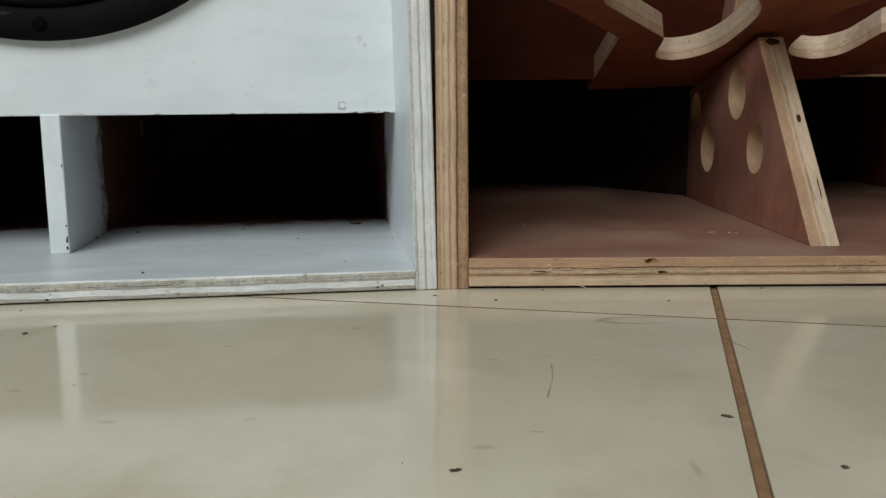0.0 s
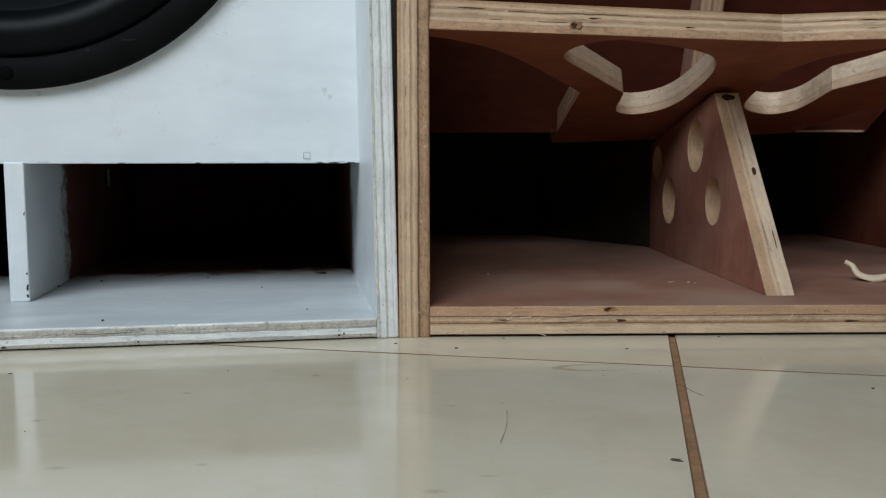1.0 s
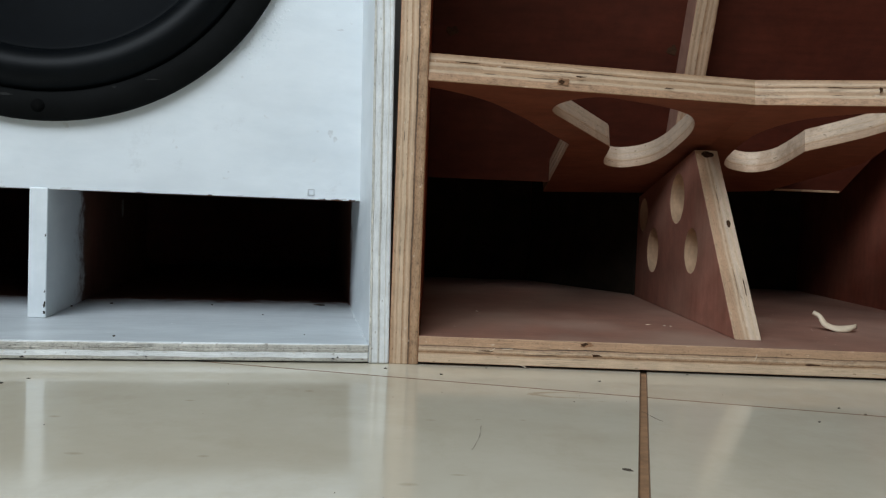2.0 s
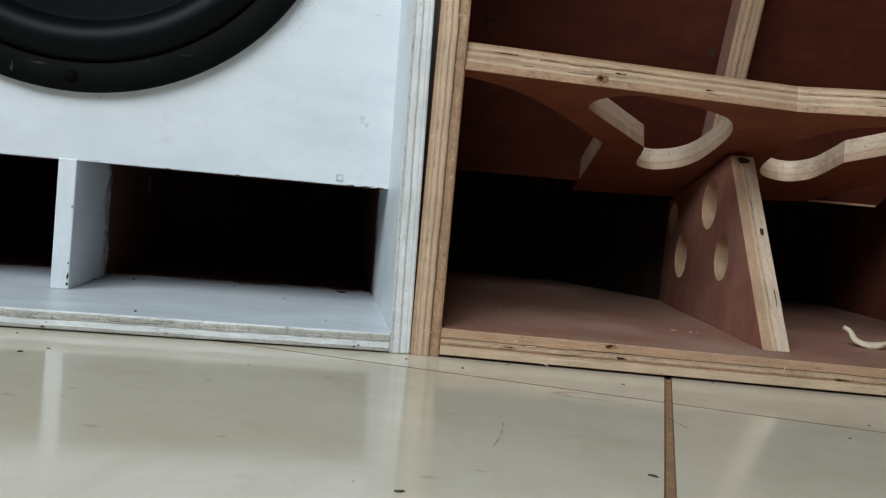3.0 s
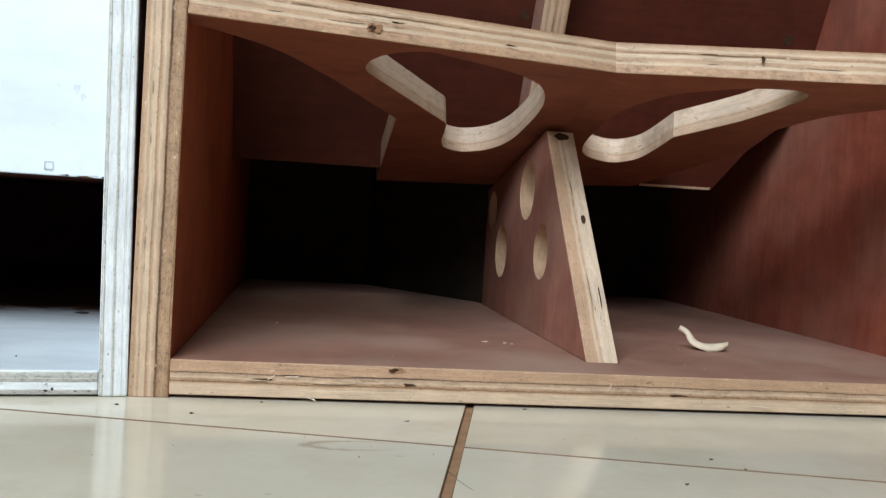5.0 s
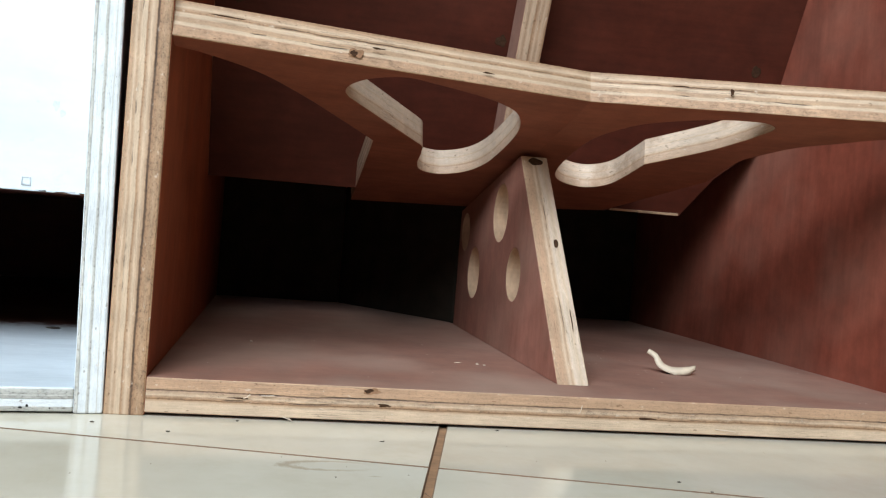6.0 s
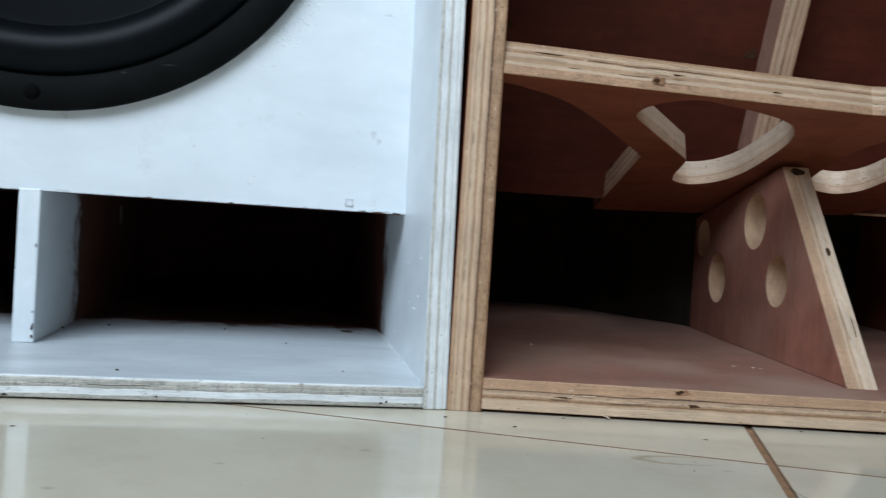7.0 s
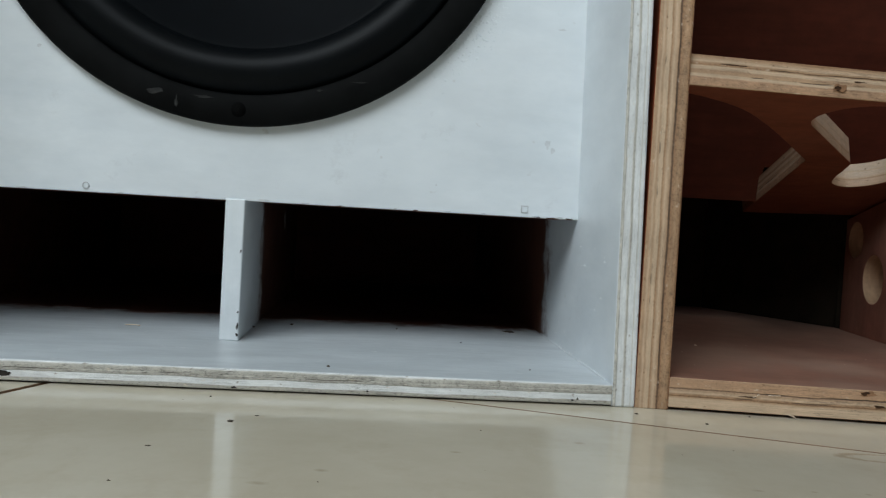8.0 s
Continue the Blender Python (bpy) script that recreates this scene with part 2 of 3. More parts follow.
SMEARS = [(0.018, -0.239, 4.6, 3.0), (0.036, -0.226, 3.8, 1.6), (-0.037, -0.089, 3.6, 2.6), (-0.156, -0.181, 4.6, 2.8), (-0.138, -0.160, 3.6, 2.4), (0.026, -0.143, 3.2, 1.6), (-0.060, -0.213, 3.0, 2.2), (0.079, -0.257, 2.0, 9.0), (0.115, -0.090, 3.6, 1.4), (-0.108, -0.215, 4.6, 2.4), (0.069, -0.137, 2.0, 1.4), (0.048, -0.139, 2.0, 1.0), (-0.09, -0.12, 3.4, 1.8), (-0.175, -0.235, 4.0, 2.2)]


def tile_glaze():
    m, n, p = nodes_of("beige_tile_glaze")
    v = add(n, "TexCoord").outputs["Object"]
    cloud = noise_tex(n, v, 9, 5, 0.6)
    vein = noise_tex(n, v, 34, 5, 0.65, (1.0, 0.35, 1.0))
    smear = noise_tex(n, v, 5, 4, 0.7)
    c = ramp(n, cloud, [(0.3, (0.58, 0.515, 0.39)), (0.7, (0.70, 0.645, 0.52))])
    c = mix(n, ramp(n, vein, [(0.55, 0.0), (0.8, 0.4)]), c, (0.52, 0.44, 0.31))
    rnd = add(n, "ObjectInfo").outputs["Random"]
    c = mix(n, 1.0, c, ramp(n, rnd, [(0.0, 0.93), (1.0, 1.04)]), "MULTIPLY")
    c = mix(n, ramp(n, noise_tex(n, v, 16, 5, 0.7), [(0.52, 0.0), (0.72, 0.35)]), c, (0.50, 0.42, 0.29))
    world_at = add(n, "NewGeometry").outputs["Position"]
    ragged = noise_tex(n, world_at, 260, 4, 0.7)

    def around(x, y, rx, ry):
        """How far a point lies from a spot on the floor, in units of the spot's radii, with a ragged outline."""
        mp = add(n, "Mapping")
        mp.inputs["Location"].default_value = (-x / rx, -y / ry, 0)
        mp.inputs["Scale"].default_value = (1 / rx, 1 / ry, 0)
        n.links.new(world_at, mp.inputs["Vector"])
        ln = add(n, "VectorMath")
        ln.operation = "LENGTH"
        n.links.new(mp.outputs["Vector"], ln.inputs[0])
        ad = add(n, "Math")
        ad.operation = "MULTIPLY_ADD"
        n.links.new(ragged, ad.inputs[0])
        ad.inputs[1].default_value = 0.7
        n.links.new(ln.outputs["Value"], ad.inputs[2])
        return ad.outputs[0], mp.outputs["Vector"]

    for x, y, rx, ry in SMEARS:
        far, _ = around(x, y, rx / 700, ry / 700)
        c = mix(n, ramp(n, far, [(0.40, 0.50), (1.0, 0.0)]), c, (0.36, 0.29, 0.19))
    # the dried ring of a wet foot, worn away on one side
    far, local = around(0.1000, -0.0765, 0.0185, 0.0062)
    sub2 = add(n, "Math")
    sub2.operation = "MULTIPLY_ADD"
    n.links.new(far, sub2.inputs[0])
    sub2.inputs[1].default_value, sub2.inputs[2].default_value = 0.5, -0.20
    line = ramp(n, sub2.outputs[0], [(0.36, 0.0), (0.46, 0.55), (0.50, 0.55), (0.62, 0.0)])
    sp = add(n, "SeparateXYZ")
    n.links.new(local, sp.inputs[0])
    half = add(n, "Math")
    half.operation = "MULTIPLY_ADD"
    n.links.new(sp.outputs["X"], half.inputs[0])
    half.inputs[1].default_value, half.inputs[2].default_value = 0.5, 0.5
    c = mix(n, mix(n, 1.0, line, ramp(n, half.outputs[0], [(0.35, 1.0), (0.9, 0.1)]), "MULTIPLY"), c, (0.33, 0.245, 0.14))
    n.links.new(c, p.inputs["Base Color"])
    n.links.new(ramp(n, smear, [(0.3, 0.06), (0.7, 0.16)]), p.inputs["Roughness"])
    bump(n, p, mix(n, 0.5, cloud, vein), 0.10, 0.002)
    return m


glaze = tile_glaze()
grout = plain("brown_grout", (0.27, 0.150, 0.075), 0.85, 0.45, 130, 0.0008)
clay = plain("dirty_tile_edge", (0.19, 0.115, 0.066), 0.9, 0.3, 160, 0.0004)
# grey tone for the unseen room, chosen to hold bounced light down
plaster = plain("wall_plaster", (0.36, 0.35, 0.32), 0.85, 0.06, 30, 0.001)
rubber = plain("black_rubber", (0.003, 0.0038, 0.0045), 0.40, 0.3, 40, 0.0003, gloss=0.08)
gasket = plain("black_gasket", (0.0045, 0.0048, 0.0048), 0.7, 0.6, 55, 0.0005, gloss=0.06)
cone_paper = plain("black_cone", (0.0022, 0.003, 0.004), 0.55, 0.3, 90, 0.0003, gloss=0.08)
steel = plain("black_screw", (0.002, 0.002, 0.002), 0.8, 0.2, 100, gloss=0.05)
dirt = plain("dark_dirt", (0.07, 0.052, 0.036), 0.9, 0.4, 200)
knot_wood = plain("dark_knot", (0.06, 0.03, 0.016), 0.9, 0.5, 500, gloss=0.1)
knot_rim = plain("brown_knot_rim", (0.30, 0.165, 0.092), 0.8, 0.4, 400, gloss=0.1)
dent_dark = plain("dark_dent", (0.035, 0.031, 0.027), 0.9, 0.4, 300, gloss=0.1)
crumb_wood = plain("pale_wood_crumb", (0.62, 0.5, 0.38), 0.7, 0.2, 200)
shaving = plain("pale_shaving", (0.66, 0.54, 0.39), 0.6, 0.15, 120, stretch=(1, 1, 0.2))
scuff = plain("grey_scuff", (0.60, 0.625, 0.64), 0.55, 0.15, 300)
scuff_dark = plain("grey_outline", (0.53, 0.545, 0.56), 0.6, 0.25, 300)
rim_scuff = plain("pale_scuff", (0.02, 0.02, 0.019), 0.7, 0.8, 500, gloss=0.2)


# ---- builders ----
def mesh_of(name, bm, mats):
    bm.normal_update()
    me = bpy.data.meshes.new(name)
    bm.to_mesh(me)
    bm.free()
    for m in mats if isinstance(mats, (list, tuple)) else [mats]:
        me.materials.append(m)
    return me


def part(name, bm, material, parent, label="", m=None):
    ob = new(name, mesh_of(name, bm, material))
    ob.parent = parent
    if m is not None:
        ob.matrix_basis = m
    if label:
        tagged(ob, label)
    return ob


def thing(name, m, label, category, group=""):
    return_ob = new(name)
    return_ob.matrix_world = m
    return_ob.empty_display_size = 0.05
    return tagged(return_ob, label, category, group)


def slab(outline, holes, thick, hole_mat=None):
    """A board: outline and holes in local x, y, from z = 0 to thick. Material 0: faces, 1: sawn edges, 2: walls of holes."""
    bm = bmesh.new()
    edges, hole_keys = [], set()
    for k, loop in enumerate([outline, *holes]):
        vs = [bm.verts.new((x, y, 0)) for x, y in loop]
        edges += [bm.edges.new((a, b)) for a, b in zip(vs, vs[1:] + vs[:1])]
        if k:
            hole_keys |= {(round(x, 6), round(y, 6)) for x, y in loop}
    bmesh.ops.triangle_fill(bm, use_beauty=True, use_dissolve=False, edges=edges)
    faces = list(bm.faces)
    ext = bmesh.ops.extrude_face_region(bm, geom=faces)
    bmesh.ops.translate(bm, vec=(0, 0, thick), verts=[g for g in ext["geom"] if isinstance(g, bmesh.types.BMVert)])
    bmesh.ops.recalc_face_normals(bm, faces=bm.faces)
    for f in bm.faces:
        if abs(f.normal.z) < 0.5:
            inner = all((round(v.co.x, 6), round(v.co.y, 6)) in hole_keys for v in f.verts)
            f.material_index = 2 if inner and hole_mat else 1
    return bm


def board(name, outline, thick, m, mats, parent, label="", holes=(), bevel=0.0006):
    ob = part(name, slab(outline, holes, thick, len(mats) > 2), mats, parent, label, m)
    if bevel:
        mod = ob.modifiers.new("worn_edges", "BEVEL")
        mod.width, mod.segments, mod.limit_method, mod.angle_limit = bevel, 2, "ANGLE", radians(50)
    return ob


def rect(x0, y0, x1, y1):
    return [(x0, y0), (x1, y0), (x1, y1), (x0, y1)]


def basis(o, x, y):
    x, y = Vector(x).normalized(), Vector(y).normalized()
    z = x.cross(y)
    return Matrix((( x.x, y.x, z.x, o[0]), (x.y, y.y, z.y, o[1]), (x.z, y.z, z.z, o[2]), (0, 0, 0, 1)))


def spline(points, steps=6, closed=False):
    out, n = [], len(points)
    last = n if closed else n - 1
    for i in range(last):
        p = [Vector(points[(i + k) % n] if closed else points[min(max(i + k, 0), n - 1)]) for k in (-1, 0, 1, 2)]
        for s in range(steps):
            t = s / steps
            q = 0.5 * (2 * p[1] + (p[2] - p[0]) * t + (2 * p[0] - 5 * p[1] + 4 * p[2] - p[3]) * t * t + (3 * p[1] - p[0] - 3 * p[2] + p[3]) * t ** 3)
            out.append(tuple(q))
    if not closed:
        out.append(tuple(points[-1]))
    return out


def circle(cx, cy, r, n=32):
    return [(cx + r * math.cos(2 * math.pi * k / n), cy + r * math.sin(2 * math.pi * k / n)) for k in range(n)]


def lathe(profile, n=128):
    """A turned body round local z from (radius, height) pairs."""
    bm = bmesh.new()
    rings = [[bm.verts.new((r * math.cos(2 * math.pi * k / n), r * math.sin(2 * math.pi * k / n), z)) for k in range(n)] for r, z in profile]
    for a, b in zip(rings, rings[1:]):
        for k in range(n):
            bm.faces.new((a[k], a[(k + 1) % n], b[(k + 1) % n], b[k]))
    for f in bm.faces:
        f.smooth = True
    bmesh.ops.recalc_face_normals(bm, faces=bm.faces)
    return bm


def blob(rx, ry, rz, seed, wobble=0.35, sub=2):
    """An uneven crumb, lying on z = 0."""
    bm = bmesh.new()
    bmesh.ops.create_icosphere(bm, subdivisions=sub, radius=1)
    for v in bm.verts:
        k = 1 + wobble * noise.noise(v.co * 1.7 + Vector((seed * 3.1, seed, 0)))
        v.co = Vector((v.co.x * rx * k, v.co.y * ry * k, (v.co.z + 0.6) * rz * k))
    for f in bm.faces:
        f.smooth = True
    return bm


def flake(rx, ry, rz, seed, ragged=0.6, n=18):
    """A thin ragged fleck, lying on z = 0."""
    bm = bmesh.new()
    mid = bm.verts.new((0, 0, rz))
    rim_v, inner_v = [], []
    for k in range(n):
        a = 2 * math.pi * k / n
        r = 1 + ragged * noise.noise(Vector((math.cos(a) * 1.3 + seed * 2.7, math.sin(a) * 1.3, seed * 1.3))) + 0.25 * ragged * noise.noise(Vector((math.cos(a) * 5 + seed, math.sin(a) * 5, 7.0)))
        inner_v.append(bm.verts.new((rx * r * 0.85 * math.cos(a), ry * r * 0.85 * math.sin(a), rz)))
        rim_v.append(bm.verts.new((rx * r * math.cos(a), ry * r * math.sin(a), 0)))
    for k in range(n):
        j = (k + 1) % n
        bm.faces.new((mid, inner_v[k], inner_v[j]))
        bm.faces.new((inner_v[k], rim_v[k], rim_v[j], inner_v[j]))
    bmesh.ops.recalc_face_normals(bm, faces=bm.faces)
    return bm


# ---- room ----
floor = tagged(new("floor", None), "glossy beige ceramic tile floor with brown grout", "floor", kind="structure")
bm = bmesh.new()
bmesh.ops.create_cube(bm, size=1, matrix=Matrix.Translation((0, -0.525, -0.0261)) @ Matrix.Diagonal((3.9, 2.75, 0.05, 1)))
part("grout_bed", bm, grout, floor)


def wall(name, x0, y0, x1, y1, z0, z1):
    bm = bmesh.new()
    bmesh.ops.create_cube(bm, size=1, matrix=Matrix.Translation(((x0 + x1) / 2, (y0 + y1) / 2, (z0 + z1) / 2)) @ Matrix.Diagonal((x1 - x0, y1 - y0, z1 - z0, 1)))
    return tagged(new(name, mesh_of(name, bm, plaster)), "plain grey plastered wall, added out of view", "wall", kind="structure")


# unseen wall, added close behind so the gap between the cabinets stays dark
wall("wall_north", -1.95, 0.715, 1.95, 0.85, -0.05, 2.8)
wall("wall_west", -2.08, -1.95, -1.95, 0.85, -0.05, 2.8)
wall("wall_east", 1.95, -1.95, 2.08, 0.85, -0.05, 2.8)
# south wall round the window opening
wall("wall_south_below_window", -1.95, -1.95, 1.95, -1.8, -0.05, 1.15)
wall("wall_south_above_window", -1.95, -1.95, 1.95, -1.8, 2.45, 2.8)
wall("wall_south_west_pier", -1.95, -1.95, -1.92, -1.8, 1.15, 2.45)
wall("wall_south_east_pier", 0.02, -1.95, 1.95, -1.8, 1.15, 2.45)
tagged(wall("ceiling", -2.08, -1.95, 2.08, 0.85, 2.8, 2.9), "plain plastered ceiling", "ceiling")

# ---- raw plywood cabinet ----
W, C, H, D, T = 0.463, 0.238, 0.60, 0.69, 0.018
RAW = [face_x, edge_raw]
raw = thing("horn_cabinet", Matrix.Identity(4), "unfinished reddish plywood speaker cabinet with pale sawn edges", "speaker cabinet")
# upright sides: local x depth, y height
side_m = basis((0, 0, 0), (0, 1, 0), (0, 0, 1))
RAWS = [face_y, edge_side]
board("side_panel", rect(0, 0, D, H), T, side_m, [face_orange, edge_side], raw)
board("side_panel", rect(0, 0, D, H), T, basis((W - T, 0, 0), (0, 1, 0), (0, 0, 1)), RAWS, raw)
base_board = board("bottom_panel", rect(0, 0, W - 2 * T, D - T), T - 0.0015, basis((T, 0, 0.0015), (1, 0, 0), (0, 1, 0)), [face_dusty, edge_base], raw)
board("top_panel", rect(0, 0, W - 2 * T, D - T), T, basis((T, 0, H - T), (1, 0, 0), (0, 1, 0)), RAW, raw)
board("back_panel", rect(0, 0, W - 2 * T, H), T, basis((T, D, 0), (1, 0, 0), (0, 0, 1)), RAW, raw)
# leaning inner baffle behind the shelf
LEAN, BAFFLE_Y = 0.47, 0.262
lean_dir = Vector((0, -LEAN, 1)).normalized()
inner = board("inner_baffle", [(0.052, 0), (0.1145, 0), (0.1145, 0.03), (0.316, 0.03), (0.316, 0), (W - 2 * T, 0), (W - 2 * T, 0.50), (0, 0.50), (0, 0.066), (0.031, 0.035)], T, basis((W - T, BAFFLE_Y, 0.124), (-1, 0, 0), lean_dir), [face_shaded, edge_raw], raw)

part("worn_edge", slab(rect(0.053, 0.0004, 0.112, 0.0021), [], 0.0006), edge_raw, inner, "pale worn lower edge", Matrix.Translation((0, 0, -0.0006)))

# the shelf: two boards that meet in a shallow valley over the divider
SLOPE = 0.22
e1 = Vector((0.220, 0.055, 0)).normalized()
back = Vector((-e1.y, e1.x, 0))
e2 = Vector((back.x, back.y, -SLOPE)).normalized()
SHELF_O = Vector((T, 0, 0.174))


def on_shelf(x, y):
    d = Vector((x, y, 0)) - Vector((SHELF_O.x, SHELF_O.y, 0))
    return d.dot(e1), d.dot(back) * math.sqrt(1 + SLOPE ** 2)


cut_out = [(0.105, 0.068), (0.102, 0.059), (0.1045, 0.048), (0.114, 0.039), (0.131, 0.035), (0.150, 0.043), (0.172, 0.054), (0.190, 0.066), (0.204, 0.082), (0.2125, 0.11), (0.213, 0.15), (0.2095, 0.185), (0.200, 0.206), (0.183, 0.214), (0.168, 0.205), (0.163, 0.188), (0.162, 0.17)]
hole_left = spline(cut_out, 5) + [(0.1605, 0.153), (0.1585, 0.148)]
cut_right = [(0.1275, 0.056), (0.128, 0.049), (0.136, 0.0445), (0.150, 0.0465), (0.167, 0.053), (0.188, 0.067), (0.202, 0.082), (0.2145, 0.112), (0.2165, 0.15), (0.214, 0.185), (0.206, 0.205), (0.190, 0.214), (0.178, 0.211), (0.169, 0.196), (0.1665, 0.17)]
hole_right = spline(cut_right, 5) + spline([(0.166, 0.144), (0.153, 0.121), (0.141, 0.098), (0.132, 0.074)], 4)
left_void = [(T, 0.012)] + spline([(0.028, 0.017), (0.045, 0.029), (0.060, 0.043), (0.076, 0.064), (0.091, 0.086), (0.127, 0.143)], 5)
right_void = [(T, 0.012)] + spline([(0.030, 0.020), (0.065, 0.040), (0.082, 0.056), (0.099, 0.073), (0.110, 0.095), (0.1155, 0.115), (0.112, 0.160)], 5)


def shelf_half(void, tab, sign, hole_plan, label):
    plan = [(T, 0), (C + 0.0009, 0.0552), (C + 0.0009, 0.312), (tab[0], tab[1])] + void[::-1]
    loc = [on_shelf(x, y) for x, y in plan]
    hole = [on_shelf(x, y) for x, y in hole_plan]
    if sign > 0:
        m = basis(SHELF_O, e1, e2)
    else:
        loc, hole = [(-a, b) for a, b in loc], [(-a, b) for a, b in hole]
        m = basis((2 * C - T, 0, SHELF_O.z), (e1.x, -e1.y, 0), (-e2.x, e2.y, e2.z))
    return board("shelf", loc, T, m, [face_shelf, edge_shelf, edge_cut], raw, label, [hole], 0.0004)


shelf_left = shelf_half(left_void, (0.128, 0.300), 1, hole_left, "offcut shelf board with sawn cut-outs")
shelf_right = shelf_half(right_void, (0.146, 0.268), -1, hole_right, "offcut shelf board with sawn cut-outs")

# lower divider: leaning front edge, four drilled holes
DX = 0.225
low = [(0.034, T), (0.325, T), (0.325, 0.115), (0.147, 0.1495)]
divider = board("divider", low, T, basis((DX, 0, 0), (0, 1, 0), (0, 0, 1)), [face_mid, edge_divider, hole_pale], raw, "plywood divider with four drilled holes", [circle(0.189, 0.112, 0.0205), circle(0.143, 0.071, 0.0175), circle(0.262, 0.066, 0.020), circle(0.3025, 0.0975, 0.0155)])
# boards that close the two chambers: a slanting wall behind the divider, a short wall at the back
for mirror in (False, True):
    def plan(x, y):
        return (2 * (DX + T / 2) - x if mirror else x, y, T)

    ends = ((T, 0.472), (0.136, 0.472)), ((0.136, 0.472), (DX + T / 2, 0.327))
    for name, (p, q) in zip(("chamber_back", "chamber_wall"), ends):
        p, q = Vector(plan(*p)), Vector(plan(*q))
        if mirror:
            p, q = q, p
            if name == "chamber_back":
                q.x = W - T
        # coloured near black because no light reaches this far back
        board(name, rect(0, 0, (q - p).length, 0.15), 0.012, basis(p, q - p, (0, 0, 1)) @ Matrix.Translation((0, 0, -0.012)), [shaded_board, shaded_board], raw, "chamber board, near-black colour stands for shade")
# upper batten on the leaning baffle
up0, up1 = 0.168, 0.565
board("batten", [(BAFFLE_Y - LEAN * (up0 - 0.124) - 0.029, up0), (BAFFLE_Y - LEAN * (up0 - 0.124), up0), (BAFFLE_Y - LEAN * (up1 - 0.124), up1), (BAFFLE_Y - LEAN * (up1 - 0.124) - 0.029, up1)], T, basis((0.2263, 0, 0), (0, 1, 0), (0, 0, 1)), [face_pale, edge_raw], raw)


def mark(parent, place, rx, rz, seed, material=knot_wood, face=None, name="knot", ragged=0.7):
    """A dark knot or chip, a hair proud of an upright edge, or on the plane with the axes given."""
    m = parent.matrix_basis.inverted() @ basis(place, *(face or ((1, 0, 0), (0, 0, 1))))
    if min(rx, rz) > 0.0009 and parent in (base_board, shelf_left):
        part("knot_rim", flake(rx * 1.35, rz * 1.2, 0.00006, seed + 0.5, 0.9), knot_rim, parent, "", m @ Matrix.Translation((rx * 0.45, 0, 0)))
        rx, rz = rx * 0.8, rz * 0.8
    return part(name, flake(rx, rz, 0.00016, seed, ragged), material, parent, "", m)


mark(base_board, (0.120, -0.0001, 0.0160), 0.0028, 0.0012, 1)
mark(base_board, (0.128, -0.0001, 0.0095), 0.0034, 0.0007, 2)
mark(base_board, (0.060, -0.0001, 0.0100), 0.0050, 0.0003, 12)
mark(base_board, (0.262, -0.0001, 0.0085), 0.0050, 0.0006, 13)
front = ((e1.x, e1.y, 0), (0, 0, 1))
for x, z, rx, rz, seed in ((0.102, 0.1795, 0.0022, 0.0017, 3), (0.042, 0.1865, 0.0085, 0.0004, 4), (0.114, 0.1835, 0.0040, 0.0005, 5), (0.175, 0.1805, 0.003, 0.0004, 6)):
    mark(shelf_left, (x, (x - T) * 0.25 - 0.0002, z), rx, rz, seed, face=front)
frontr = ((e1.x, -e1.y, 0), (0, 0, 1))
for x, z, rx, rz, seed in ((0.285, 0.186, 0.005, 0.0004, 7), (0.313, 0.185, 0.001, 0.002, 8)):
    mark(shelf_right, (x, (2 * C - T - x) * 0.25 - 0.0002, z), rx, rz, seed, face=frontr)
slant = (0, 0.147 - 0.034, 0.1495 - T)
mark(divider, (0.2385, 0.0985, 0.0935), 0.0015, 0.0034, 9, face=((1, 0, 0), slant), ragged=0.35)
mark(divider, (0.2345, 0.1440, 0.1460), 0.0046, 0.0034, 10, face=((1, 0, 0), slant), ragged=0.3)
mark(divider, (0.2395, 0.060, 0.049), 0.0004, 0.008, 11, face=((1, 0, 0), slant))

for x, z, r, seed in ((0.2205, 0.2365, 0.0042, 20), (0.4215, 0.2355, 0.0045, 21), (0.034, 0.2445, 0.0042, 22)):
    mark(inner, (x, BAFFLE_Y - LEAN * (z - 0.124) - 0.0002, z), r, r, seed, face=((1, 0, 0), lean_dir))

# ---- white painted cabinet, turned a little towards the camera ----
TURN = 8.4
WW, TW, HW, DW, BAF = 0.461, 0.012, 0.60, 0.66, 0.100
white_m = pose(-0.0005, -0.001, 0, 0, 0, TURN)
white = thing("white_cabinet", white_m, "white-painted plywood speaker cabinet with two port slots", "speaker cabinet")
PAINT = [paint_face, edge_white]
# unlit panels behind the slots take the veneer darkened for shade
SHADED = [face_shaded, edge_raw]
lean_up = Vector((-0.017, 0, 1)).normalized()
side = basis((-TW, 0, 0), (0, 1, 0), lean_up)


paint_upright = white_paint("white_paint_upright", 0.195, "X")
board("side_panel", rect(0, 0, DW, HW), TW + 0.0007, side, [paint_upright, edge_white_up], white, bevel=0.0012)
board("side_panel", rect(0, 0, DW, HW), TW, basis((-WW, 0, 0), (0, 1, 0), (0, 0, 1)), [paint_upright, edge_white_up], white, bevel=0.0018)
white_base = board("bottom_panel", rect(-WW + TW, 0, -TW, DW), TW - 0.001, basis((0, 0, 0.001), (1, 0, 0), (0, 1, 0)), [paint_floor, edge_white], white, bevel=0.0008)
board("top_panel", rect(-WW + TW, 0, -TW - 0.01, DW), TW, basis((0, 0, HW - TW), (1, 0, 0), (0, 1, 0)), PAINT, white)
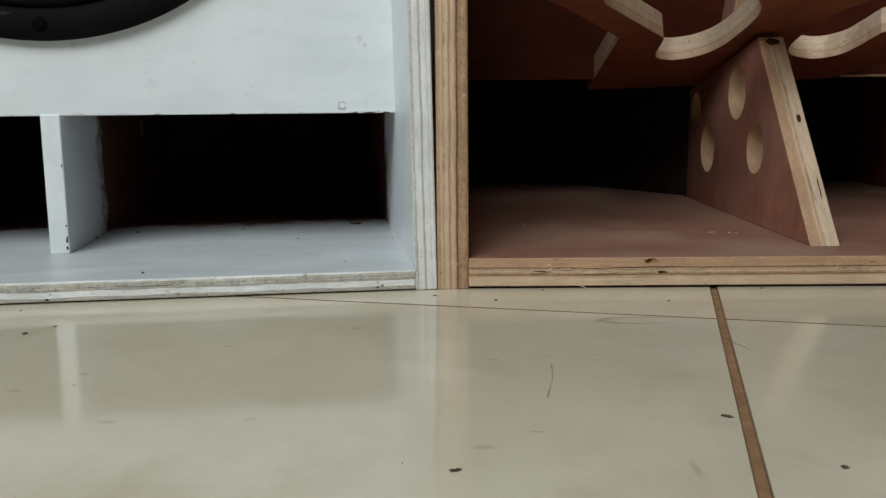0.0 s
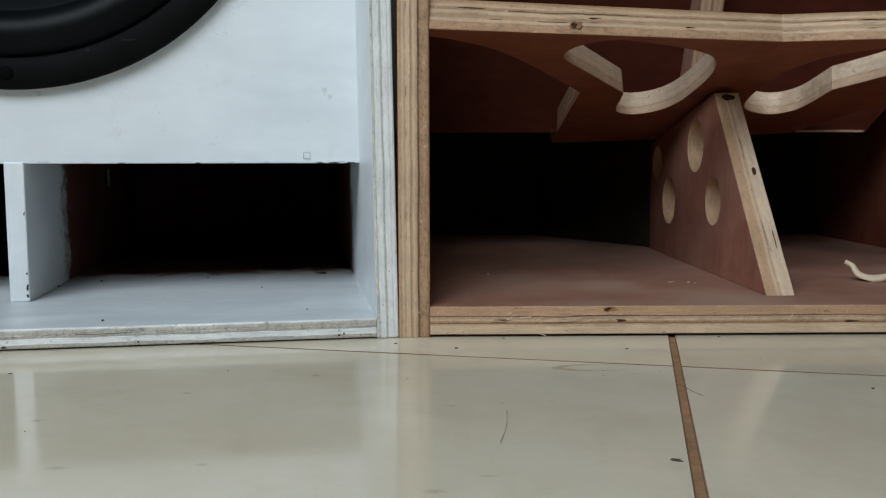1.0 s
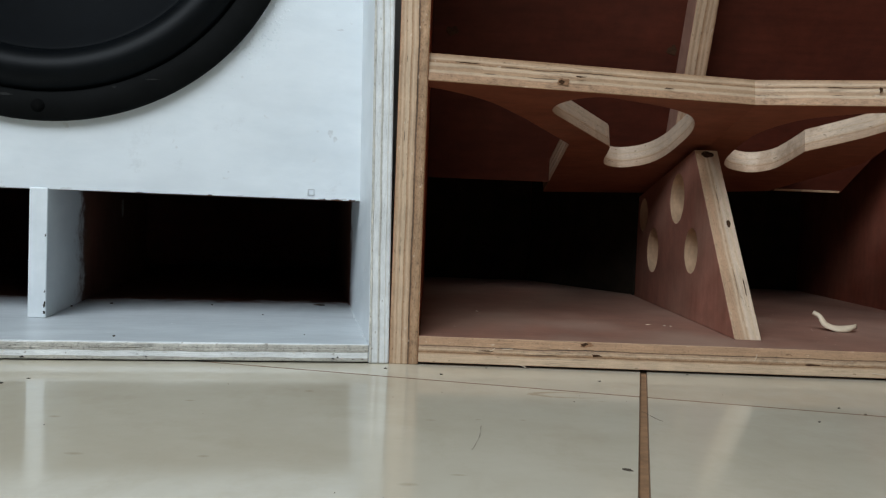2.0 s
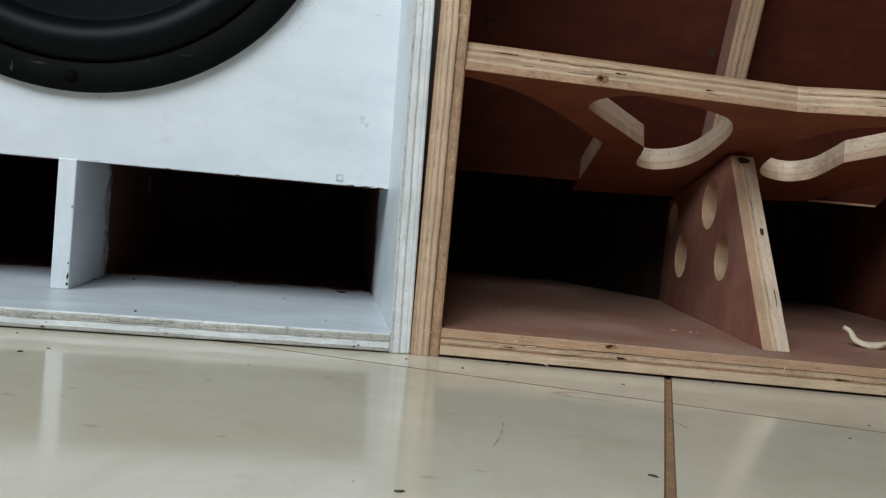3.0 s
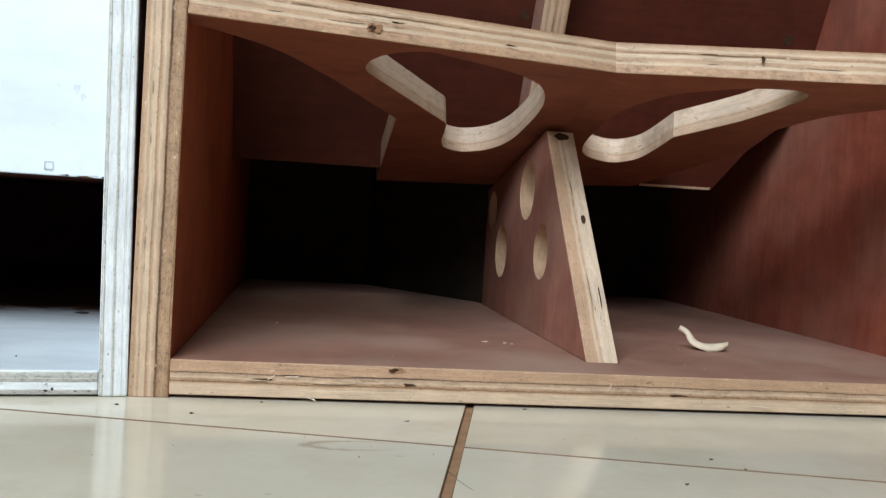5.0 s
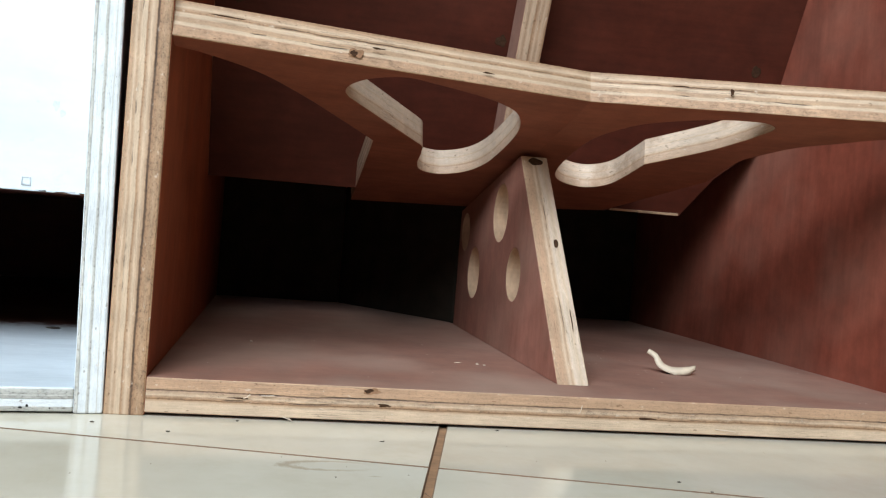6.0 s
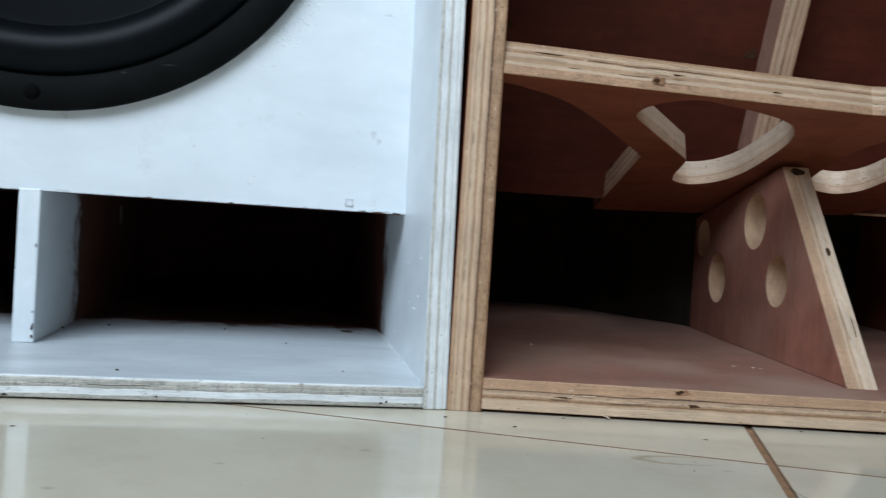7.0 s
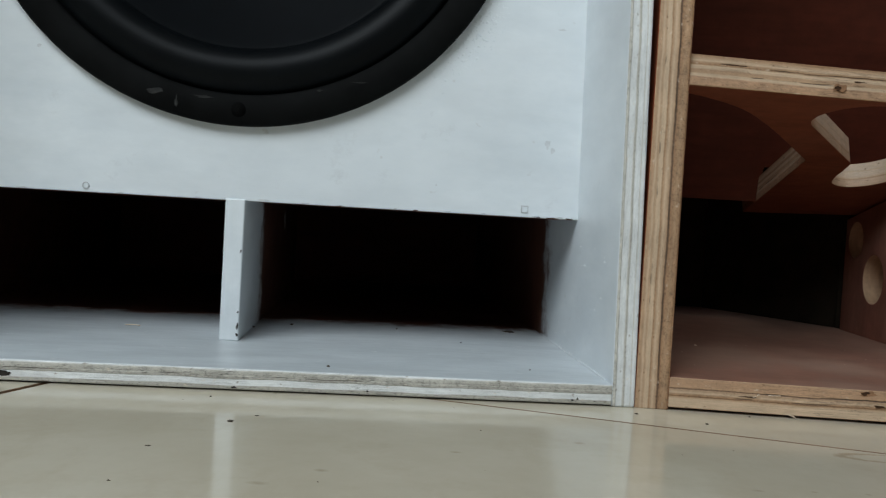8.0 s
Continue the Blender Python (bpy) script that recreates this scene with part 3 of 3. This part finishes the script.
board("back_panel", rect(-WW + TW, TW, -TW, HW - TW), TW, basis((0, DW - 0.001, 0), (1, 0, 0), (0, 0, 1)), SHADED, white)
ZS, CW, CZ, CR = 0.0995, -WW / 2, 0.3145, 0.169
baffle = board("baffle", rect(-WW + TW, ZS, -TW, HW - TW), TW, basis((0, BAF + TW, 0), (1, 0, 0), (0, 0, 1)), PAINT, white, "white-painted front baffle", [circle(CW, CZ, 0.148, 64)])
board("duct_roof", rect(-WW + TW, BAF + TW, -TW, 0.52), TW, basis((0, 0, ZS), (1, 0, 0), (0, 1, 0)), SHADED, white)
post = board("port_divider", rect(BAF - 0.003, TW, 0.50, ZS + 0.001), TW, basis((CW - TW / 2, 0, 0), (0, 1, 0), (0, 0, 1)), [paint_upright, paint_face], white, "white-painted port divider", bevel=0.0008)


def plug(x, z, r, sides, seed):
    bm = lathe([(0.0001, 0.0004), (r * 0.7, 0.0004), (r, 0.0003), (r * 1.1, 0.0)], sides)
    m = basis((x, BAF, z), (1, 0, 0), (0, 0, 1))
    if sides == 4:
        m = m @ pose(0, 0, 0, 0, 0, 45)
    filler = part("screw_filler", bm, paint_face, white, "", m)
    part("outline", lathe([(r * 1.02, 0.0), (r * 1.05, 0.00075), (r * 1.32, 0.0007), (r * 1.4, 0.0)], sides), scuff_dark, filler, "")


plug(-0.322, 0.1035, 0.0016, 24, 1)
plug(-0.0485, 0.1045, 0.0024, 4, 2)

# ---- woofer ----
woofer = thing("woofer", white_m @ basis((CW, BAF, CZ), (1, 0, 0), (0, 0, 1)), "large black woofer with rolled rubber surround in white baffle", "loudspeaker")
rim = part("rim", lathe([(CR, 0.0003), (CR + 0.0003, 0.006), (CR - 0.0015, 0.0082), (CR - 0.010, 0.0088), (CR - 0.0175, 0.0086), (CR - 0.019, 0.0072), (CR - 0.0195, 0.001), (CR - 0.022, -0.004)]), gasket, woofer, "scuffed black gasket rim")
roll = [(0.1505 - 0.0145 + 0.0145 * math.cos(a), 0.001 + 0.0125 * math.sin(a)) for a in [math.pi * k / 14 for k in range(15)]]
part("surround", lathe([(0.1515, 0.0005)] + roll + [(0.1195, 0.0)]), rubber, woofer, "shiny black rubber roll surround")
part("cone", lathe([(0.1205, 0.0006), (0.118, -0.001), (0.112, -0.006), (0.085, -0.024), (0.055, -0.042), (0.045, -0.046)]), cone_paper, woofer, "dull black cone")
part("dust_cap", lathe([(0.052, -0.043), (0.048, -0.034), (0.038, -0.027), (0.022, -0.022), (0.0005, -0.02)]), cone_paper, woofer)
for k in range(4):
    a = 2 * math.pi * k / 4 - math.pi / 2
    part("bolt", lathe([(0.0046, 0.0080), (0.0045, 0.0088), (0.0004, 0.00885)], 20), steel, woofer, "", Matrix.Translation(((CR - 0.0095) * math.cos(a), (CR - 0.0095) * math.sin(a), 0)))

# ---- small things ----
def strip(points, widths, thick, up=(0.25, -0.35, 1)):
    """A thin curled strip along 3D points."""
    bm = bmesh.new()
    rings = []
    for i, p in enumerate(points):
        a, b = points[max(i - 1, 0)], points[min(i + 1, len(points) - 1)]
        d = (b - a).normalized()
        s = d.cross(Vector(up)).normalized()
        u = s.cross(d)
        w = widths[i]
        rings.append([bm.verts.new(p + s * x * w + u * y * thick) for x, y in ((-1, 0), (-0.6, 0.7), (0, 1), (0.6, 0.7), (1, 0), (0, -0.4))])
    for a, b in zip(rings, rings[1:]):
        for k in range(6):
            bm.faces.new((a[k], a[(k + 1) % 6], b[(k + 1) % 6], b[k]))
    bm.faces.new(rings[0])
    bm.faces.new(rings[-1])
    for f in bm.faces:
        f.smooth = True
    bmesh.ops.recalc_face_normals(bm, faces=bm.faces)
    return bm


curl = [Vector(p) for p in spline([(0, 0, 0.0115), (0.0045, -0.002, 0.009), (0.0075, -0.005, 0.004), (0.013, -0.009, 0.0016), (0.021, -0.010, 0.0018), (0.029, -0.008, 0.0035)], 5)]
ws = [(0.0011 + 0.0040 * math.sin(math.pi * min(1, (i / (len(curl) - 1)) ** 1.35))) * (1 + 0.22 * noise.noise(Vector((i * 0.9, 0, 4)))) for i in range(len(curl))]
wood_curl = new("wood_shaving", mesh_of("wood_shaving", strip(curl, ws, 0.0026), shaving))
wood_curl.matrix_world = pose(0.3065, 0.106, T + 0.0002)
tagged(wood_curl, "pale curled wood shaving on the cabinet floor", "wood shaving")

for x, z, rx, rz, seed in ((-0.3274, 0.0047, 0.0034, 0.0016, 92), (-0.0308, 0.0036, 0.0006, 0.0006, 93), (-0.0335, 0.0028, 0.0007, 0.0005, 94), (-0.0215, 0.0026, 0.0004, 0.0004, 95), (-0.212, 0.0022, 0.0012, 0.0005, 96), (-0.143, 0.0030, 0.0006, 0.0005, 97)):
    mark(white_base, (x, -0.0001, z), rx, rz, seed, material=dent_dark, face=((1, 0, 0), (0, 0, 1)), name="dent")


def mark_on_baffle(u, z, rx, rz, seed, material):
    m = baffle.matrix_basis.inverted() @ basis((-u, BAF - 0.0001, z), (1, 0, 0), (0, 0, 1))
    part("scuff", flake(rx, rz, 0.00006, seed, 0.8), material, baffle, "", m)


for u, z, rx, rz, seed in ((0.036, 0.147, 0.0016, 0.0026, 31), (0.0325, 0.143, 0.0012, 0.002, 32), (0.031, 0.220, 0.0024, 0.0007, 33), (0.106, 0.1165, 0.0005, 0.0005, 34), (0.353, 0.187, 0.0012, 0.0009, 35), (0.214, 0.1005, 0.003, 0.0008, 36), (0.012, 0.1, 0.004, 0.0007, 37)):
    mark_on_baffle(u, z, rx, rz, seed, scuff)
for u, rx, rz, seed in ((0.026, 0.003, 0.0006, 71), (0.041, 0.0022, 0.0005, 72), (0.075, 0.0015, 0.0004, 73), (0.098, 0.002, 0.0004, 74), (0.131, 0.001, 0.0005, 75), (0.187, 0.0025, 0.0004, 76), (0.254, 0.0016, 0.0005, 77), (0.301, 0.0022, 0.0004, 78), (0.36, 0.003, 0.0004, 79)):
    mark_on_baffle(u, ZS + 0.0006, rx, rz, seed, scuff_dark)
for u, z, rx, rz, seed in ((0.030, ZS + 0.0002, 0.0045, 0.0006, 81), (0.040, ZS + 0.0003, 0.0022, 0.0005, 82), (0.019, ZS + 0.0002, 0.0030, 0.0005, 83), (0.118, ZS + 0.0002, 0.0016, 0.0004, 84), (0.166, ZS + 0.0002, 0.0020, 0.0004, 85)):
    mark_on_baffle(u, z, rx, rz, seed, knot_wood)
for k, (u, z, rx, rz) in enumerate(((0.252, 0.1615, 0.0042, 0.0009), (0.268, 0.157, 0.0009, 0.0036), (0.281, 0.1635, 0.004, 0.0016), (0.182, 0.170, 0.0016, 0.0006), (0.158, 0.1765, 0.0048, 0.0004))):
    part("scuff", flake(rx, rz, 0.0001, 40 + k, 0.9), rim_scuff, woofer, "", Matrix.Translation((-u - CW, z - CZ, 0.0088)))

for z, rx, rz, seed in ((0.021, 0.0008, 0.0016, 51), (0.0155, 0.0007, 0.0008, 52), (0.030, 0.0004, 0.0009, 53), (0.068, 0.0005, 0.001, 54)):
    part("chip", flake(rx, rz, 0.0001, seed, 0.9), dent_dark, post, "", post.matrix_basis.inverted() @ basis((CW + 0.0048, BAF - 0.0031, z), (1, 0, 0), (0, 0, 1)))
part("paint_drip", flake(0.006, 0.008, 0.0002, 91, 0.7), scuff, post, "", post.matrix_basis.inverted() @ basis((CW + TW / 2, 0.359, 0.086), (0, 1, 0), (0, 0, 1)))
bead = [Vector((-TW - 0.0008 + 0.0005 * noise.noise(Vector((k * 0.7, 0, 0))), 0.012 + 0.008 * k, TW + 0.0003)) for k in range(25)]
part("paint_bead", strip(bead, [0.0006 * (0.3 + 0.9 * abs(noise.noise(Vector((k * 0.9, 3, 1))))) for k in range(25)], 0.0007, (0.6, 0, 1)), paint_face, white)
# white specks on the slot's wall and along its corner
rng3 = random.Random(14)
specks = bmesh.new()
for k in range(46):
    rad = rng3.uniform(0.0003, 0.0009)
    if k < 30:
        at = Vector((-TW - 0.0006 + rng3.gauss(0, 0.0008), rng3.uniform(0.02, 0.14), TW + abs(rng3.gauss(0, 0.001))))
    else:
        h = rng3.uniform(0.02, 0.085)
        at = Vector((-TW - 0.017 * h, rng3.uniform(0.02, 0.15), h))
    bmesh.ops.create_icosphere(specks, subdivisions=1, radius=rad, matrix=Matrix.Translation(at) @ Matrix.Diagonal((0.6, rng3.uniform(1, 2.2), 0.7, 1)))
tagged(part("paint_specks", specks, fresh_paint, white, "tiny white specks of paint"), kind="stuff")
# rough, thick paint beside the rim
crust = bmesh.new()
NA, NR = 190, 64
net = []
for i in range(NA + 1):
    row = []
    for k in range(NR + 1):
        a, d = radians(-58 + 40 * i / NA), 0.030 * k / NR
        p = Vector(((CR - 0.001 + d) * math.cos(a), (CR - 0.001 + d) * math.sin(a), 0))
        fade = max(0.0, 1 - d / 0.028) * max(0.0, 1 - ((i / NA - 0.52) / 0.46) ** 2)
        lump = noise.noise(p * 520) + 0.8 * noise.noise(p * 1150) + 0.5 * noise.noise(p * 210 + Vector((3, 1, 0)))
        p.z = 0.0017 * fade * lump - 0.0002
        row.append(crust.verts.new(p + Vector((CW, CZ, 0))))
    net.append(row)
for ra, rb in zip(net, net[1:]):
    for k in range(NR):
        crust.faces.new((ra[k], ra[k + 1], rb[k + 1], rb[k])).smooth = True
part("thick_paint", crust, paint_face, baffle, "", baffle.matrix_basis.inverted() @ basis((0, BAF, 0), (1, 0, 0), (0, 0, 1)))

# dirt on the floor tiles, crumbs in the cabinets
DIRT = [(0.101, -0.213, 3.2, 1.2), (0.009, -0.257, 3.0, 1.4), (-0.0012, -0.017, 1.5, 0.9), (0.032, -0.030, 1.4, 1.0), (-0.192, -0.096, 2.4, 2.0), (-0.210, -0.145, 1.6, 0.8), (-0.184, -0.082, 1.8, 0.6), (0.124, -0.034, 1.6, 0.7), (-0.205, -0.191, 1.0, 0.7), (-0.217, -0.048, 1.0, 0.7), (0.122, -0.256, 1.8, 1.6), (0.240, -0.086, 1.2, 0.8), (0.248, -0.099, 1.0, 0.6), (0.184, -0.003, 1.2, 0.7), (0.215, -0.120, 1.2, 0.9), (0.060, -0.004, 1.0, 0.8)]
rng = random.Random(5)
DIRT += [(rng.uniform(-0.33, 0.36), rng.uniform(-0.33, -0.01), rng.uniform(0.2, 0.55), rng.uniform(0.2, 0.45)) for _ in range(40)]


def scatter(spots, z, high, seed0, flat=False):
    bm = bmesh.new()
    for k, (x, y, rx, ry) in enumerate(spots):
        one = flake(rx / 1000, ry / 1000, 0.00003, seed0 + k, 0.9) if flat else blob(rx * 0.62 / 1000, ry * 0.68 / 1000, high / 1000 * min(1, ry), seed0 + k, 0.9, 2)
        bmesh.ops.transform(one, matrix=pose(x, y, z, 0, 0, (k * 47) % 60 - 30), verts=one.verts)
        me = bpy.data.meshes.new("scrap")
        one.to_mesh(me)
        one.free()
        bm.from_mesh(me)
        bpy.data.meshes.remove(me)
    return bm


tagged(new("floor_dirt", mesh_of("floor_dirt", scatter(DIRT, 0.0, 0.35, 60), dirt)), "dark specks of dirt scattered on the tiles", "dirt", kind="stuff")
CRUMBS = [(0.061, 0.140, 1.3, 0.9), (0.183, 0.096, 4.0, 0.5), (0.194, 0.093, 1.5, 0.7), (0.198, 0.091, 1.2, 0.6), (0.241, 0.145, 0.9, 0.9)]
CRUMBS += [(rng.uniform(0.03, 0.44), rng.uniform(0.02, 0.2), rng.uniform(0.2, 0.5), 0.3) for _ in range(30)]
tagged(new("sawdust_crumbs", mesh_of("sawdust_crumbs", scatter(CRUMBS, T, 0.6, 200), crumb_wood)), "pale sawdust crumbs on the raw cabinet floor", "sawdust", kind="stuff")
SLOT = [(-0.166, -0.008, 1.6, 0.9), (-0.225, 0.155, 1.6, 1.3), (-0.246, 0.129, 1.2, 0.9), (-0.067, 0.197, 6.5, 5.0), (-0.056, 0.026, 0.8, 0.5), (-0.255, 0.120, 1.0, 0.8), (-0.1, 0.12, 0.8, 0.6), (-0.15, 0.17, 1.0, 0.7)]
tagged(new("slot_dirt", mesh_of("slot_dirt", scatter(SLOT, TW, 0.7, 260), dirt)), "dark crumbs on the white slot floor", "dirt", kind="stuff")


def thread(points, r, name, label, category, material, thick=0.0):
    pts = [Vector(q) for q in spline(points, 6)]
    ob = new(name, mesh_of(name, strip(pts, [r * (0.6 + 0.5 * math.sin(0.9 * i)) for i in range(len(pts))], thick or r, (0, 0, 1)), material))
    return tagged(ob, label, category)


thread([(0.0485, -0.152, 0.0004), (0.0475, -0.165, 0.0006), (0.046, -0.176, 0.0004), (0.0425, -0.193, 0.0003)], 0.00009, "bristle", "dark bent bristle lying on the tiles", "bristle", dirt)

thread([(0.1305, -0.111, 0.0004), (0.1315, -0.118, 0.0007), (0.1330, -0.125, 0.0006), (0.1355, -0.131, 0.0003)], 0.00010, "hair", "thin brown hair lying across the tile joint", "hair", dirt)
thread([(-0.324, 0.0965, TW + 0.0005), (-0.320, 0.0972, TW + 0.0007), (-0.314, 0.0970, TW + 0.0005)], 0.0006, "wood_sliver", "pale wood sliver on the white slot floor", "wood sliver", crumb_wood, 0.0005)
for k, (x, z, dx, dz) in enumerate(((0.080, 0.0022, 0.004, -0.0012), (0.083, 0.0018, 0.002, -0.0015), (0.070, 0.0115, 0.006, 0.0006), (0.062, 0.0100, 0.003, 0.0022), (0.300, 0.0045, 0.011, -0.0006), (0.226, 0.0095, 0.001, 0.0045))):
    fibre = [Vector(q) for q in spline([(x, -0.0004, z), (x + dx * 0.5, -0.0012, z + dz * 0.35), (x + dx, -0.0016, z + dz)], 4)]
    part("splinter", strip(fibre, [0.00022] * len(fibre), 0.0002, (0, -1, 0.2)), crumb_wood, base_board, "", base_board.matrix_basis.inverted())

# ---- floor tiles, last ----
SIDE = 0.440
ROW, COL = radians(-13.4), radians(76.7)
ax, ay = Vector((math.cos(ROW), math.sin(ROW), 0)), Vector((math.cos(COL), math.sin(COL), 0))
CROSS = Vector((0.1400, -0.0748, 0))
GAP_X, GAP_Y = 0.0034, 0.0011


def tile_mesh():
    bm = bmesh.new()
    hx, hy, b = (SIDE - GAP_X) / 2, (SIDE - GAP_Y) / 2, 0.0005
    corners = ((-1, -1), (1, -1), (1, 1), (-1, 1))
    rings = [[bm.verts.new(ax * sx * (hx - d) + ay * sy * (hy - d) + Vector((0, 0, z))) for sx, sy in corners] for d, z in ((0, -0.008), (0, -0.0008), (b * 0.4, -0.0002), (b, 0))]
    for a, c in zip(rings, rings[1:]):
        for k in range(4):
            bm.faces.new((a[k], a[(k + 1) % 4], c[(k + 1) % 4], c[k]))
    bm.faces.new(rings[-1])
    bmesh.ops.recalc_face_normals(bm, faces=bm.faces)
    for f in bm.faces:
        f.material_index = 1 if f.normal.z < 0.97 else 0
    return mesh_of("tile", bm, [glaze, clay])


tile_data = tile_mesh()
ROOM = (((1.99, 0, 0), (1, 0, 0)), ((-1.99, 0, 0), (-1, 0, 0)), ((0, 0.76, 0), (0, 1, 0)), ((0, -1.84, 0), (0, -1, 0)))
for i in range(-7, 8):
    for j in range(-7, 8):
        at = CROSS + ax * (i + 0.5) * SIDE + ay * (j + 0.5) * SIDE
        if not (-2.3 < at.x < 2.3 and -2.2 < at.y < 1.3):
            continue
        data = tile_data
        if abs(at.x) > 1.65 or at.y > 0.42 or at.y < -1.5:
            # a tile cut to the wall
            bm = bmesh.new()
            bm.from_mesh(tile_data)
            for co, no in ROOM:
                bmesh.ops.bisect_plane(bm, geom=bm.verts[:] + bm.edges[:] + bm.faces[:], plane_co=Vector(co) - at, plane_no=no, clear_outer=True)
            if not bm.faces:
                bm.free()
                continue
            data = mesh_of("tile", bm, [glaze, clay])
        t_ob = new("tile", data)
        t_ob.parent = floor
        t_ob.matrix_basis = Matrix.Translation(at)
